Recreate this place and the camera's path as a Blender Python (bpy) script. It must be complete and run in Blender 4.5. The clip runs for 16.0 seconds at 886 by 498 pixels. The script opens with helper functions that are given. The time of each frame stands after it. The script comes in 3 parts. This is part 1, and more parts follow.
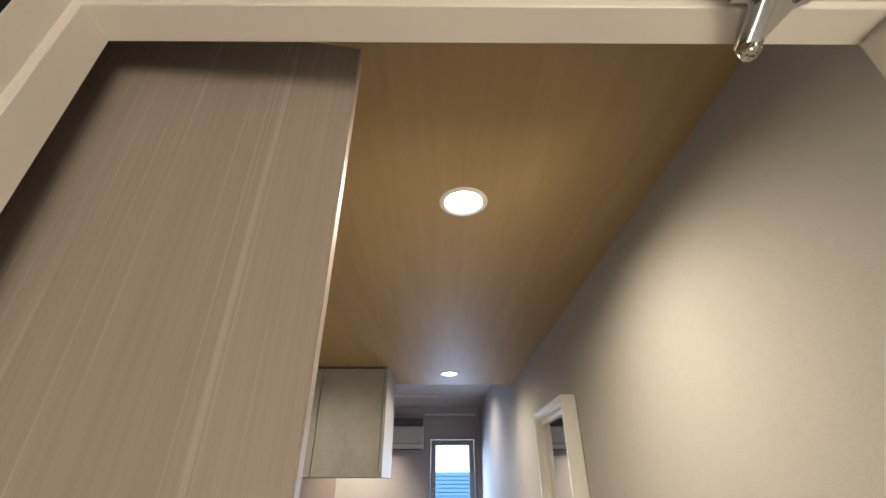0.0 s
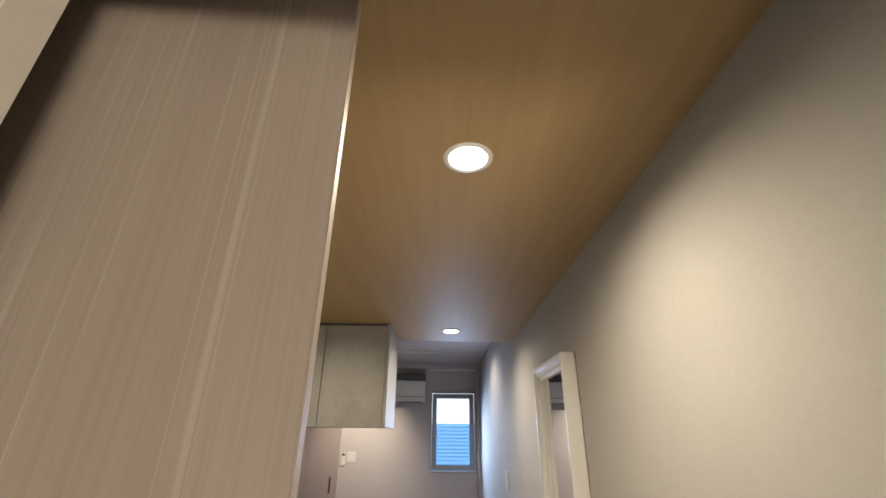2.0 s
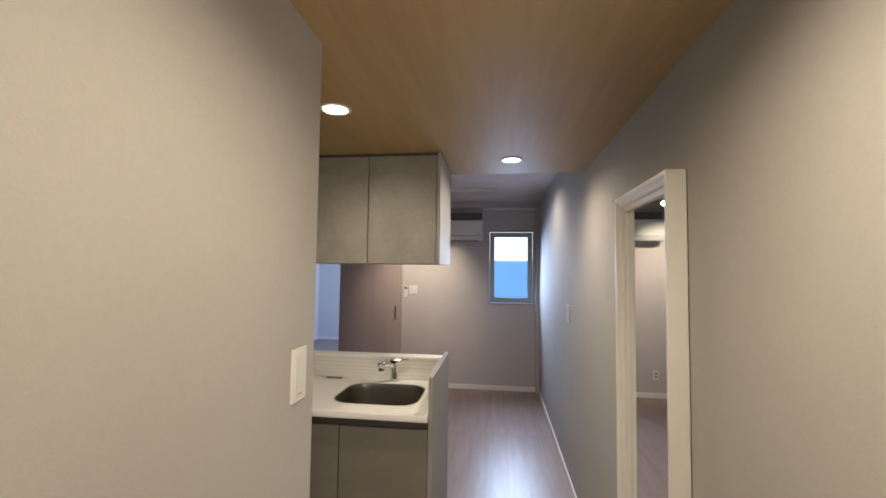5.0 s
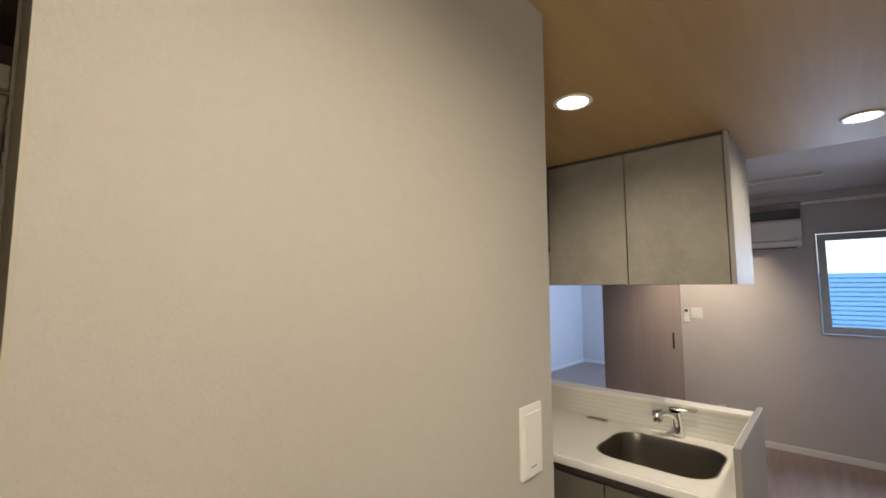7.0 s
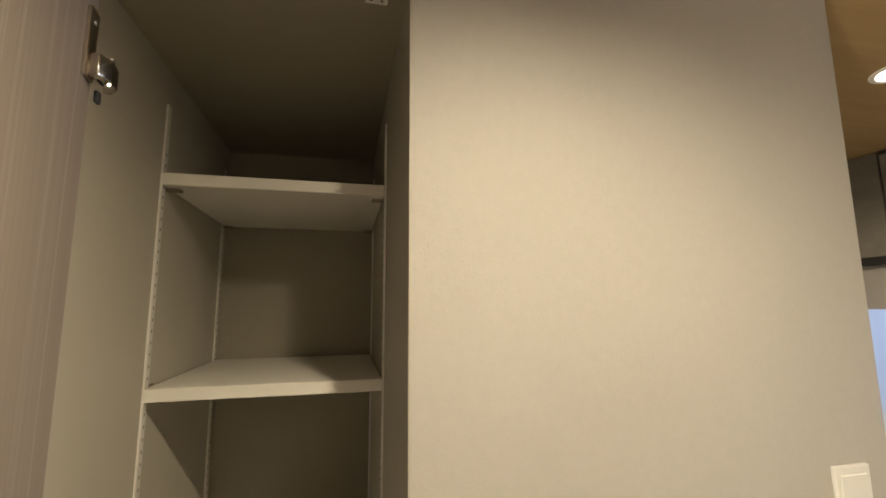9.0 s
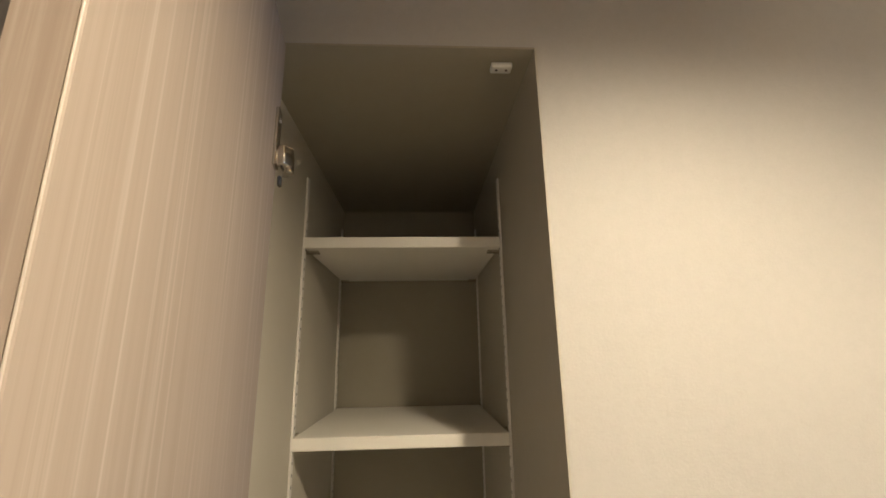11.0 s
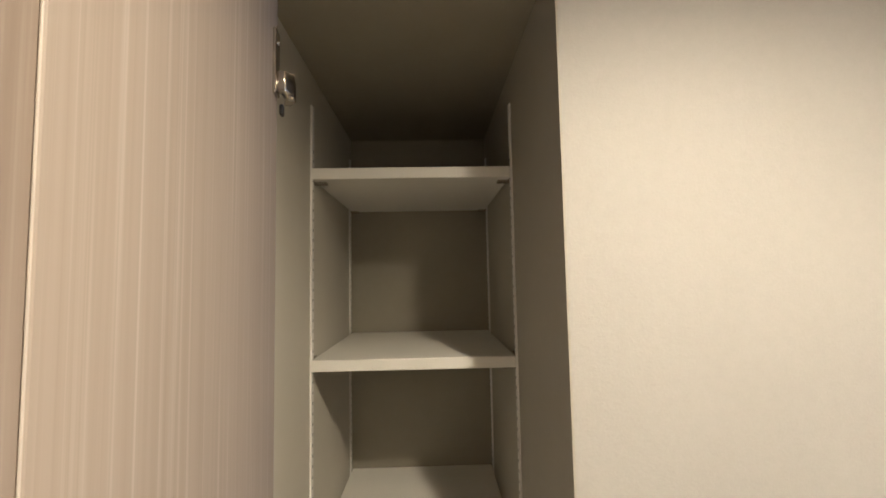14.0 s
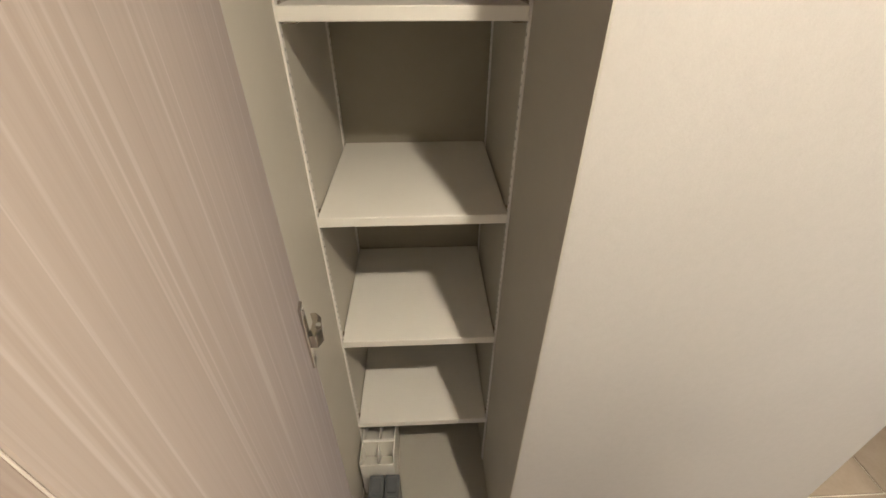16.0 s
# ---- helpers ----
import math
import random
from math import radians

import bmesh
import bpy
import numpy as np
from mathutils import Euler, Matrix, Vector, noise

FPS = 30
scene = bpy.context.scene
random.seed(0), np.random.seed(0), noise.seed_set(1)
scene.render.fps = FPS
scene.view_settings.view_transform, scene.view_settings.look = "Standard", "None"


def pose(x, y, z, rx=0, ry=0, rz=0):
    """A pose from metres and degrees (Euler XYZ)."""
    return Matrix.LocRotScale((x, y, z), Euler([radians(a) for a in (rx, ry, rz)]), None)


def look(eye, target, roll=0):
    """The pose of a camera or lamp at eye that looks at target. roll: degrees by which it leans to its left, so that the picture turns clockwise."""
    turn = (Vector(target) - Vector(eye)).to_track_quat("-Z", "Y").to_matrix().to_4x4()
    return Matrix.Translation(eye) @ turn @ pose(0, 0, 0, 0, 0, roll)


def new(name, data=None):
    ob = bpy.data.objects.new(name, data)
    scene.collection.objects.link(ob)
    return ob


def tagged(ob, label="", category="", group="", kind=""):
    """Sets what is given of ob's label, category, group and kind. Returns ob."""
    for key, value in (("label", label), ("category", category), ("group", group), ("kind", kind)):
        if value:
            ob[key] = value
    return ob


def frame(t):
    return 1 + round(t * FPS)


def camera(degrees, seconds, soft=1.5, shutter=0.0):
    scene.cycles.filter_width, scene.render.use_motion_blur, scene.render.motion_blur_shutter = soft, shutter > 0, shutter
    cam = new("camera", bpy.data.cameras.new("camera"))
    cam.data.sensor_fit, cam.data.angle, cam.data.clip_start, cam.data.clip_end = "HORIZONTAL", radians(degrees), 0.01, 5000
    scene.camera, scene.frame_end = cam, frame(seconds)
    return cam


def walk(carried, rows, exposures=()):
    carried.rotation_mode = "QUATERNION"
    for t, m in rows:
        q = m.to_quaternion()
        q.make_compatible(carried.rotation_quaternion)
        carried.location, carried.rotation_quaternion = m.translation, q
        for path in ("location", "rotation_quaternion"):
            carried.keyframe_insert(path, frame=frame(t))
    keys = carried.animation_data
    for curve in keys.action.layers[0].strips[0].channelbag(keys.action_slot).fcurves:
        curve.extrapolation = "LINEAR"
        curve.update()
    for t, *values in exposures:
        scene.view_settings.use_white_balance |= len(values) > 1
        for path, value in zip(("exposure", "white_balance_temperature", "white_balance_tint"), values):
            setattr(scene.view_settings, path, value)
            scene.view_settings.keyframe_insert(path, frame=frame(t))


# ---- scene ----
cam = camera(93.25, 16.0, 1.7)
walk(cam, [
    (0.0, pose(-0.094, 0.000, 1.549, 119.43, 0.05, -0.37)),
    (0.5, pose(-0.100, -0.010, 1.550, 121.61, 0.06, -0.59)),
    (1.0, pose(-0.100, -0.012, 1.550, 121.65, -0.09, -0.66)),
    (1.5, pose(-0.096, -0.005, 1.549, 119.02, -0.40, -0.47)),
    (2.0, pose(-0.096, 0.015, 1.550, 113.98, -0.58, -0.31)),
    (2.5, pose(-0.105, 0.028, 1.541, 108.28, -0.24, -0.49)),
    (3.0, pose(-0.103, 0.069, 1.536, 102.73, -0.25, -0.85)),
    (5.5, pose(-0.116, 0.499, 1.560, 92.30, -0.65, 14.08)),
    (6.0, pose(-0.134, 0.577, 1.564, 92.88, -0.51, 23.04)),
    (6.5, pose(-0.151, 0.662, 1.571, 94.08, -0.18, 32.39)),
    (7.0, pose(-0.169, 0.697, 1.580, 95.14, 0.14, 42.36)),
    (7.5, pose(-0.166, 0.694, 1.585, 96.38, 0.13, 51.75)),
    (8.0, pose(-0.124, 0.699, 1.594, 97.81, 0.60, 61.35)),
    (8.5, pose(-0.075, 0.675, 1.599, 97.76, 0.47, 70.17)),
    (9.0, pose(-0.059, 0.629, 1.610, 97.73, 0.36, 76.96)),
    (9.5, pose(-0.060, 0.576, 1.619, 98.30, 0.58, 82.13)),
    (12.0, pose(-0.045, 0.530, 1.630, 106.67, 1.26, 88.90)),
    (12.5, pose(-0.040, 0.533, 1.638, 108.09, 1.25, 89.21)),
    (13.0, pose(-0.033, 0.537, 1.640, 107.38, 1.23, 89.41)),
    (13.5, pose(-0.037, 0.533, 1.640, 102.28, 1.34, 88.87)),
    (14.0, pose(-0.055, 0.534, 1.629, 93.99, 1.09, 88.55)),
    (14.5, pose(-0.083, 0.525, 1.616, 83.01, 1.21, 87.72)),
    (15.0, pose(-0.106, 0.529, 1.582, 72.32, 0.62, 87.77)),
    (15.5, pose(-0.125, 0.524, 1.563, 62.18, 0.16, 87.49)),
    (16.0, pose(-0.135, 0.520, 1.542, 54.31, -0.13, 87.26)),
], exposures=[(0.0, 0.04, 6370, 10), (3.0, 0.0, 6400, 10), (5.4, -0.08, 6520, 12), (6.0, -0.12, 6540, 11), (7.0, -0.07, 6550, 9), (8.0, 0.12, 6600, 7), (9.0, 0.28, 6950, 8), (9.7, 0.42, 6950, 10), (12.0, 0.66, 6440, 10), (14.5, 0.60, 6240, 11), (16.0, 0.84, 6120, 12)])

# ---------------------------------------------------------------- light
WARM = (1.0, 0.85, 0.63)
world = bpy.data.worlds.new("sky")
scene.world = world
world.use_nodes = True
wn = world.node_tree.nodes
sky = wn.new("ShaderNodeTexSky")
sky.sky_type = "NISHITA"
sky.sun_disc = False
sky.sun_elevation = radians(55)
sky.sun_rotation = radians(15)
wn["Background"].inputs["Strength"].default_value = 0.15
world.node_tree.links.new(sky.outputs[0], wn["Background"].inputs[0])


def lamp(name, kind, energy, color, m, **kw):
    d = bpy.data.lights.new(name, kind)
    d.energy, d.color = energy, color
    if kind == "SPOT":
        d.spot_size, d.spot_blend = radians(kw["cone"]), kw["blend"]
        d.shadow_soft_size = kw["radius"]
    if kind == "AREA":
        d.shape = "RECTANGLE"
        d.size, d.size_y = kw["size"]
        d.spread = radians(kw["spread"])
    if kind == "POINT":
        d.shadow_soft_size = kw["radius"]
    if kind == "SUN":
        d.angle = radians(kw["angle"])
    ob = new(name, d)
    ob.matrix_world = m
    return ob


sun = lamp("sun", "SUN", 5.0, (1.0, 0.97, 0.92), pose(0, 0, 9, 35, 0, 15), angle=12)
CEIL = 2.185
DOWN = [(-0.035, 0.880), (-0.749, 1.970), (-0.033, 2.790)]
for (dx, dy), watt in zip(DOWN, (54, 40, 38)):
    lamp("downlight_lamp", "SPOT", watt, WARM, pose(dx, dy, CEIL - 0.012), cone=168, blend=0.95, radius=0.022)
# daylight through the far window, and through the window of the next room
lamp("window_light", "AREA", 19, (0.50, 0.68, 1.0), pose(0.07, 5.925, 1.6, -70, 0, 0), size=(0.50, 0.80), spread=115)
lamp("next_room_daylight", "AREA", 52, (0.46, 0.62, 1.0), pose(-1.45, 7.9, 1.3, 0, 90, 0), size=(1.5, 1.8), spread=170)

# spot heads of the living room track, the room's own downlight, and an added fill lamp outside
lamp("track_lamp", "SPOT", 92, WARM, look((-1.07, 5.06, 2.28), (-1.15, 6.0, 1.35)), cone=80, blend=1.0, radius=0.02)
lamp("room_downlight_lamp", "SPOT", 33, (1.0, 0.88, 0.78), pose(-0.03, 4.30, 2.435), cone=152, blend=0.75, radius=0.02)
# unseen fill lamp, set low to brighten the entrance frame and door leaf
lamp("outside_fill_lamp", "POINT", 102, (1.0, 0.89, 0.72), pose(0.65, -1.30, 0.95), radius=0.25)

# ---------------------------------------------------------------- materials


def material(name, color, rough=0.6, metal=0.0, build=None, **kw):
    m = bpy.data.materials.new(name)
    m.use_nodes = True
    nt = m.node_tree
    b = nt.nodes["Principled BSDF"]
    b.inputs["Base Color"].default_value = (*color, 1)
    b.inputs["Roughness"].default_value = rough
    b.inputs["Metallic"].default_value = metal
    for k, v in kw.items():
        b.inputs[k.replace("_", " ")].default_value = v
    if build:
        build(nt, b)
    return m


def coords(nt, scale, kind="Object"):
    tc = nt.nodes.new("ShaderNodeTexCoord")
    mp = nt.nodes.new("ShaderNodeMapping")
    mp.inputs["Scale"].default_value = scale
    nt.links.new(tc.outputs[kind], mp.inputs["Vector"])
    return mp.outputs[0]


def noise_tex(nt, vec, scale, detail=4.0, rough=0.55, distort=0.0):
    n = nt.nodes.new("ShaderNodeTexNoise")
    n.inputs["Scale"].default_value = scale
    n.inputs["Detail"].default_value = detail
    n.inputs["Roughness"].default_value = rough
    n.inputs["Distortion"].default_value = distort
    nt.links.new(vec, n.inputs["Vector"])
    return n.outputs["Fac"]


def ramp(nt, fac, stops):
    r = nt.nodes.new("ShaderNodeValToRGB")
    while len(r.color_ramp.elements) < len(stops):
        r.color_ramp.elements.new(0.5)
    for e, (p, c) in zip(r.color_ramp.elements, stops):
        e.position, e.color = p, (*c, 1)
    nt.links.new(fac, r.inputs[0])
    return r.outputs[0]


def mix(nt, fac, a, b, mode="MIX"):
    m = nt.nodes.new("ShaderNodeMix")
    m.data_type, m.blend_type = "RGBA", mode
    if isinstance(fac, float):
        m.inputs[0].default_value = fac
    else:
        nt.links.new(fac, m.inputs[0])
    nt.links.new(a, m.inputs[6])
    nt.links.new(b, m.inputs[7])
    return m.outputs[2]


def bump(nt, b, height, strength, dist=0.002):
    n = nt.nodes.new("ShaderNodeBump")
    n.inputs["Strength"].default_value = strength
    n.inputs["Distance"].default_value = dist
    nt.links.new(height, n.inputs["Height"])
    nt.links.new(n.outputs[0], b.inputs["Normal"])


def paper(base, dark):
    def build(nt, b):
        v = coords(nt, (1, 1, 1))
        big = noise_tex(nt, v, 2.3, 3)
        col = ramp(nt, big, [(0.3, dark), (0.7, base)])
        nt.links.new(col, b.inputs["Base Color"])
        fine = noise_tex(nt, v, 230, 5, 0.7)
        mid = noise_tex(nt, v, 60, 3, 0.6)
        speck = ramp(nt, mix(nt, 0.5, fine, mid), [(0.36, (0.955, 0.955, 0.95)), (0.60, (1.0, 1.0, 1.0))])
        nt.links.new(mix(nt, 1.0, col, speck, "MULTIPLY"), b.inputs["Base Color"])
        bump(nt, b, mix(nt, 0.5, fine, mid), 0.45, 0.0016)
    return build


def wood(stops, along, stretch=14.0, fine=26.0, bumps=0.15):
    """Grain that runs along one axis of the object."""
    def build(nt, b):
        s = [fine, fine, fine]
        s[along] = fine / stretch
        v = coords(nt, s)
        oi = nt.nodes.new("ShaderNodeObjectInfo")
        off = nt.nodes.new("ShaderNodeVectorMath")
        off.operation = "MULTIPLY_ADD"
        off.inputs[1].default_value = (37, 91, 53)
        nt.links.new(oi.outputs["Random"], off.inputs[0])
        nt.links.new(v, off.inputs[2])
        g = noise_tex(nt, off.outputs[0], 1.0, 6, 0.62, 0.35)
        s2 = [5.0, 5.0, 5.0]
        s2[along] = 0.35
        h = noise_tex(nt, coords(nt, s2), 1.0, 3, 0.5, 0.4)
        col = ramp(nt, g, stops)
        tint = ramp(nt, h, [(0.3, (0.86, 0.84, 0.82)), (0.7, (1.0, 1.0, 1.0))])
        col = mix(nt, 1.0, col, tint, "MULTIPLY")
        nt.links.new(col, b.inputs["Base Color"])
        bump(nt, b, g, bumps, 0.001)
    return build


def streaked(base, dark, light):
    """Printed wood grain upright on a board: fine lines, pale streaks of uneven width and soft broad bands."""
    def build(nt, b):
        oi = nt.nodes.new("ShaderNodeObjectInfo")

        def layer(across, along, detail, distort):
            off = nt.nodes.new("ShaderNodeVectorMath")
            off.operation = "MULTIPLY_ADD"
            off.inputs[1].default_value = (37, 91, 53)
            nt.links.new(oi.outputs["Random"], off.inputs[0])
            nt.links.new(coords(nt, (across, across, along)), off.inputs[2])
            return noise_tex(nt, off.outputs[0], 1.0, detail, 0.6, distort)
        fine = layer(260, 2.2, 4, 0.3)
        mid = layer(120, 1.0, 3, 0.5)
        broad = layer(14, 0.35, 2, 0.6)
        col = ramp(nt, fine, [(0.32, dark), (0.60, base)])
        pale = ramp(nt, mid, [(0.54, base), (0.66, light)])
        col = mix(nt, 0.55, col, pale)
        tint = ramp(nt, broad, [(0.3, (0.94, 0.93, 0.92)), (0.7, (1.03, 1.03, 1.03))])
        nt.links.new(mix(nt, 1.0, col, tint, "MULTIPLY"), b.inputs["Base Color"])
        bump(nt, b, mid, 0.08, 0.001)
    return build


def mottled(a, c, scale=4.0, rough_bump=0.05):
    def build(nt, b):
        v = coords(nt, (1, 1, 1))
        n = noise_tex(nt, v, scale, 6, 0.6, 0.6)
        n2 = noise_tex(nt, v, scale * 12, 4, 0.6)
        col = mix(nt, 0.25, ramp(nt, n, [(0.3, a), (0.72, c)]), ramp(nt, n2, [(0.3, a), (0.7, c)]))
        nt.links.new(col, b.inputs["Base Color"])
        bump(nt, b, n2, rough_bump, 0.001)
    return build


def ribbed(pitch, axis="Z"):
    def build(nt, b):
        w = nt.nodes.new("ShaderNodeTexWave")
        w.bands_direction = axis
        w.inputs["Scale"].default_value = 0.314 / pitch
        nt.links.new(coords(nt, (1, 1, 1)), w.inputs["Vector"])
        bump(nt, b, w.outputs["Fac"], 0.28, 0.003)
    return build


def brushed(nt, b):
    n = noise_tex(nt, coords(nt, (300, 8, 300)), 1.0, 3)
    r = nt.nodes.new("ShaderNodeMapRange")
    r.inputs[3].default_value, r.inputs[4].default_value = 0.22, 0.42
    nt.links.new(n, r.inputs[0])
    nt.links.new(r.outputs[0], b.inputs["Roughness"])


WALL = material("wallpaper", (0.42, 0.405, 0.38), 0.85, build=paper((0.435, 0.418, 0.392), (0.405, 0.389, 0.366)))
GREYWALL = material("grey_wallpaper", (0.52, 0.48, 0.475), 0.85, build=paper((0.54, 0.495, 0.49), (0.50, 0.46, 0.455)))
WHITE_WALL = material("white_wallpaper", (0.74, 0.73, 0.72), 0.85, build=paper((0.67, 0.66, 0.65), (0.635, 0.625, 0.615)))
CEIL_WOOD = material("ceiling_wood", (0.42, 0.28, 0.15), 0.55, Specular_IOR_Level=0.12,
                     build=wood([(0.2, (0.375, 0.259, 0.130)), (0.5, (0.405, 0.284, 0.144)), (0.8, (0.438, 0.314, 0.168))], 1, 18, 44, 0.05))
DOOR_WOOD = material("door_wood", (0.31, 0.255, 0.215), 0.6, Specular_IOR_Level=0.3,
                     build=streaked((0.296, 0.243, 0.200), (0.238, 0.191, 0.155), (0.405, 0.346, 0.293)))
MAUVE_WOOD = material("mauve_door_wood", (0.33, 0.26, 0.25), 0.5,
                      build=wood([(0.25, (0.385, 0.315, 0.30)), (0.75, (0.415, 0.345, 0.33))], 2, 40, 60, 0.03))
FLOOR_WOOD = material("floor_wood", (0.36, 0.26, 0.22), 0.36, Specular_IOR_Level=0.75,
                      build=wood([(0.28, (0.27, 0.19, 0.16)), (0.55, (0.34, 0.245, 0.21)), (0.8, (0.40, 0.30, 0.265))], 1, 14, 20, 0.05))
FRAME = material("entry_frame_steel", (0.57, 0.52, 0.45), 0.42, build=mottled((0.545, 0.495, 0.43), (0.58, 0.53, 0.465), 6, 0.03))
WHITE = material("white_paint", (0.78, 0.76, 0.73), 0.4, build=mottled((0.76, 0.74, 0.71), (0.80, 0.785, 0.755), 9, 0.03))
PLASTIC = material("white_plastic", (0.68, 0.675, 0.655), 0.35)
SHELF = material("shelf_melamine", (0.82, 0.80, 0.76), 0.45, build=mottled((0.735, 0.716, 0.662), (0.765, 0.746, 0.692), 5, 0.02))
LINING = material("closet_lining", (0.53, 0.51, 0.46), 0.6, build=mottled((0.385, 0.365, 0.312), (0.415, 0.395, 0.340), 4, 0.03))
# paler copy of the closet lining for the side that catches light
LINING_LIT = material("closet_lining_lit", (0.66, 0.64, 0.585), 0.55, build=mottled((0.515, 0.488, 0.428), (0.545, 0.518, 0.458), 4, 0.03))
# same closet lining, darkened in colour for shade on back and top
LINING_SHADED = material("closet_lining_shaded", (0.40, 0.372, 0.32), 0.6, build=mottled((0.285, 0.260, 0.200), (0.315, 0.290, 0.228), 4, 0.03))
CONCRETE = material("concrete_look_laminate", (0.36, 0.34, 0.31), 0.5, build=mottled((0.175, 0.164, 0.146), (0.31, 0.292, 0.262), 3.0, 0.02))
BASE_LAMINATE = material("taupe_laminate", (0.17, 0.155, 0.125), 0.55, build=mottled((0.13, 0.119, 0.096), (0.18, 0.165, 0.135), 3.0, 0.02))
ENDPANEL = material("end_panel_laminate", (0.26, 0.245, 0.235), 0.6, build=mottled((0.245, 0.231, 0.222), (0.275, 0.26, 0.25), 5, 0.02))
# pale colour for the highlight along the closet door's free corner
EDGE_HIGHLIGHT = material("edge_highlight_paint", (0.44, 0.38, 0.32), 0.4)
BAND_WOOD = material("edge_band_wood", (0.27, 0.21, 0.165), 0.6, Specular_IOR_Level=0.25,
                     build=wood([(0.3, (0.252, 0.196, 0.157)), (0.55, (0.290, 0.229, 0.186)), (0.7, (0.345, 0.280, 0.232))], 2, 60, 190, 0.06))
CASING = material("pale_grey_casing", (0.40, 0.385, 0.37), 0.45, build=mottled((0.385, 0.37, 0.355), (0.42, 0.405, 0.39), 6, 0.02))
SIDEPANEL = material("pale_grey_laminate", (0.31, 0.305, 0.305), 0.6, Specular_IOR_Level=0.2, build=mottled((0.295, 0.29, 0.29), (0.325, 0.32, 0.32), 6, 0.02))
TOP = material("white_worktop", (0.70, 0.70, 0.69), 0.25, build=mottled((0.685, 0.685, 0.675), (0.72, 0.72, 0.71), 40, 0.0))
SPLASH = material("ribbed_splash", (0.64, 0.635, 0.605), 0.3, build=ribbed(0.022))
STEEL = material("stainless", (0.29, 0.275, 0.25), 0.3, 1.0, build=brushed)
CHROME = material("chrome", (0.8, 0.8, 0.8), 0.08, 1.0)
NICKEL = material("nickel", (0.52, 0.48, 0.42), 0.2, 1.0)
ALU = material("aluminium", (0.33, 0.345, 0.37), 0.4, 0.6)
SILVER = material("silver_metal", (0.62, 0.61, 0.59), 0.32, 0.9)
BLACK = material("black_metal", (0.03, 0.03, 0.03), 0.45)
DARK = material("dark_gap", (0.06, 0.05, 0.045), 0.7)
GREYPLASTIC = material("grey_plastic", (0.10, 0.11, 0.115), 0.5, build=mottled((0.085, 0.095, 0.10), (0.12, 0.125, 0.13), 20))
TILE = material("beige_tile", (0.42, 0.35, 0.28), 0.45, build=mottled((0.27, 0.22, 0.17), (0.36, 0.30, 0.24), 7, 0.05))
GROUT = material("white_grout", (0.66, 0.62, 0.55), 0.9)
MIRROR = material("mirror_glass", (0.86, 0.87, 0.87), 0.015, 1.0)
GLASS = material("window_glass", (1, 1, 1), 0.0, Transmission_Weight=1.0, IOR=1.02)
SIDING = material("blue_siding", (0.18, 0.465, 0.92), 0.7, build=mottled((0.17, 0.45, 0.90), (0.19, 0.48, 0.93), 3))
LED = material("led_lens", (1, 1, 1), 0.5, Emission_Color=(1.0, 0.93, 0.80, 1), Emission_Strength=14.0)
LABELBAR = material("label_print", (0.25, 0.25, 0.26), 0.7)
# pale surface for the unseen outside, bounces fill light onto the door leaf
PALE_BOUNCE = material("pale_bounce_surface", (0.46, 0.44, 0.41), 0.9, build=mottled((0.42, 0.40, 0.37), (0.50, 0.48, 0.45), 3, 0.1))
DARKWALL = material("outside_wall", (0.085, 0.07, 0.056), 0.9, build=mottled((0.075, 0.062, 0.05), (0.095, 0.079, 0.063), 5))

# near-black colour standing in for the unlit outside
OUTSIDE_DARK = material("outside_darkness", (0.008, 0.008, 0.009), 0.9, Specular_IOR_Level=0.1, build=mottled((0.007, 0.007, 0.008), (0.012, 0.012, 0.013), 8))
SKYGLOW = material("sky_glow", (0, 0, 0), 1.0, Specular_IOR_Level=0.0, Emission_Color=(0.80, 0.91, 1.0, 1), Emission_Strength=1.9)

# ---------------------------------------------------------------- mesh helpers


def cuboid(bm, x0, x1, y0, y1, z0, z1, bevel=0.0, seg=1):
    r = bmesh.ops.create_cube(bm, size=1.0)
    vs = r["verts"]
    for v in vs:
        v.co = Vector(((x0 + x1) / 2 + v.co.x * (x1 - x0), (y0 + y1) / 2 + v.co.y * (y1 - y0), (z0 + z1) / 2 + v.co.z * (z1 - z0)))
    if bevel:
        es = {e for v in vs for e in v.link_edges}
        bmesh.ops.bevel(bm, geom=list(es), offset=bevel, segments=seg, affect="EDGES", profile=0.5)
    return bm


def box(x0, x1, y0, y1, z0, z1, bevel=0.0, seg=1):
    return cuboid(bmesh.new(), x0, x1, y0, y1, z0, z1, bevel, seg)


def tube(bm, r, z0, z1, n=24, x=0.0, y=0.0, r2=None):
    bmesh.ops.create_cone(bm, cap_ends=True, segments=n, radius1=r, radius2=r if r2 is None else r2, depth=z1 - z0,
                          matrix=Matrix.Translation((x, y, (z0 + z1) / 2)))
    return bm


def lathe(profile, n=32):
    """A turned body from (radius, height) pairs, round z."""
    bm = bmesh.new()
    rings = []
    for r, z in profile:
        rings.append([bm.verts.new((r * math.cos(2 * math.pi * i / n), r * math.sin(2 * math.pi * i / n), z)) for i in range(n)])
    for a, c in zip(rings, rings[1:]):
        for i in range(n):
            bm.faces.new((a[i], a[(i + 1) % n], c[(i + 1) % n], c[i]))
    return bm


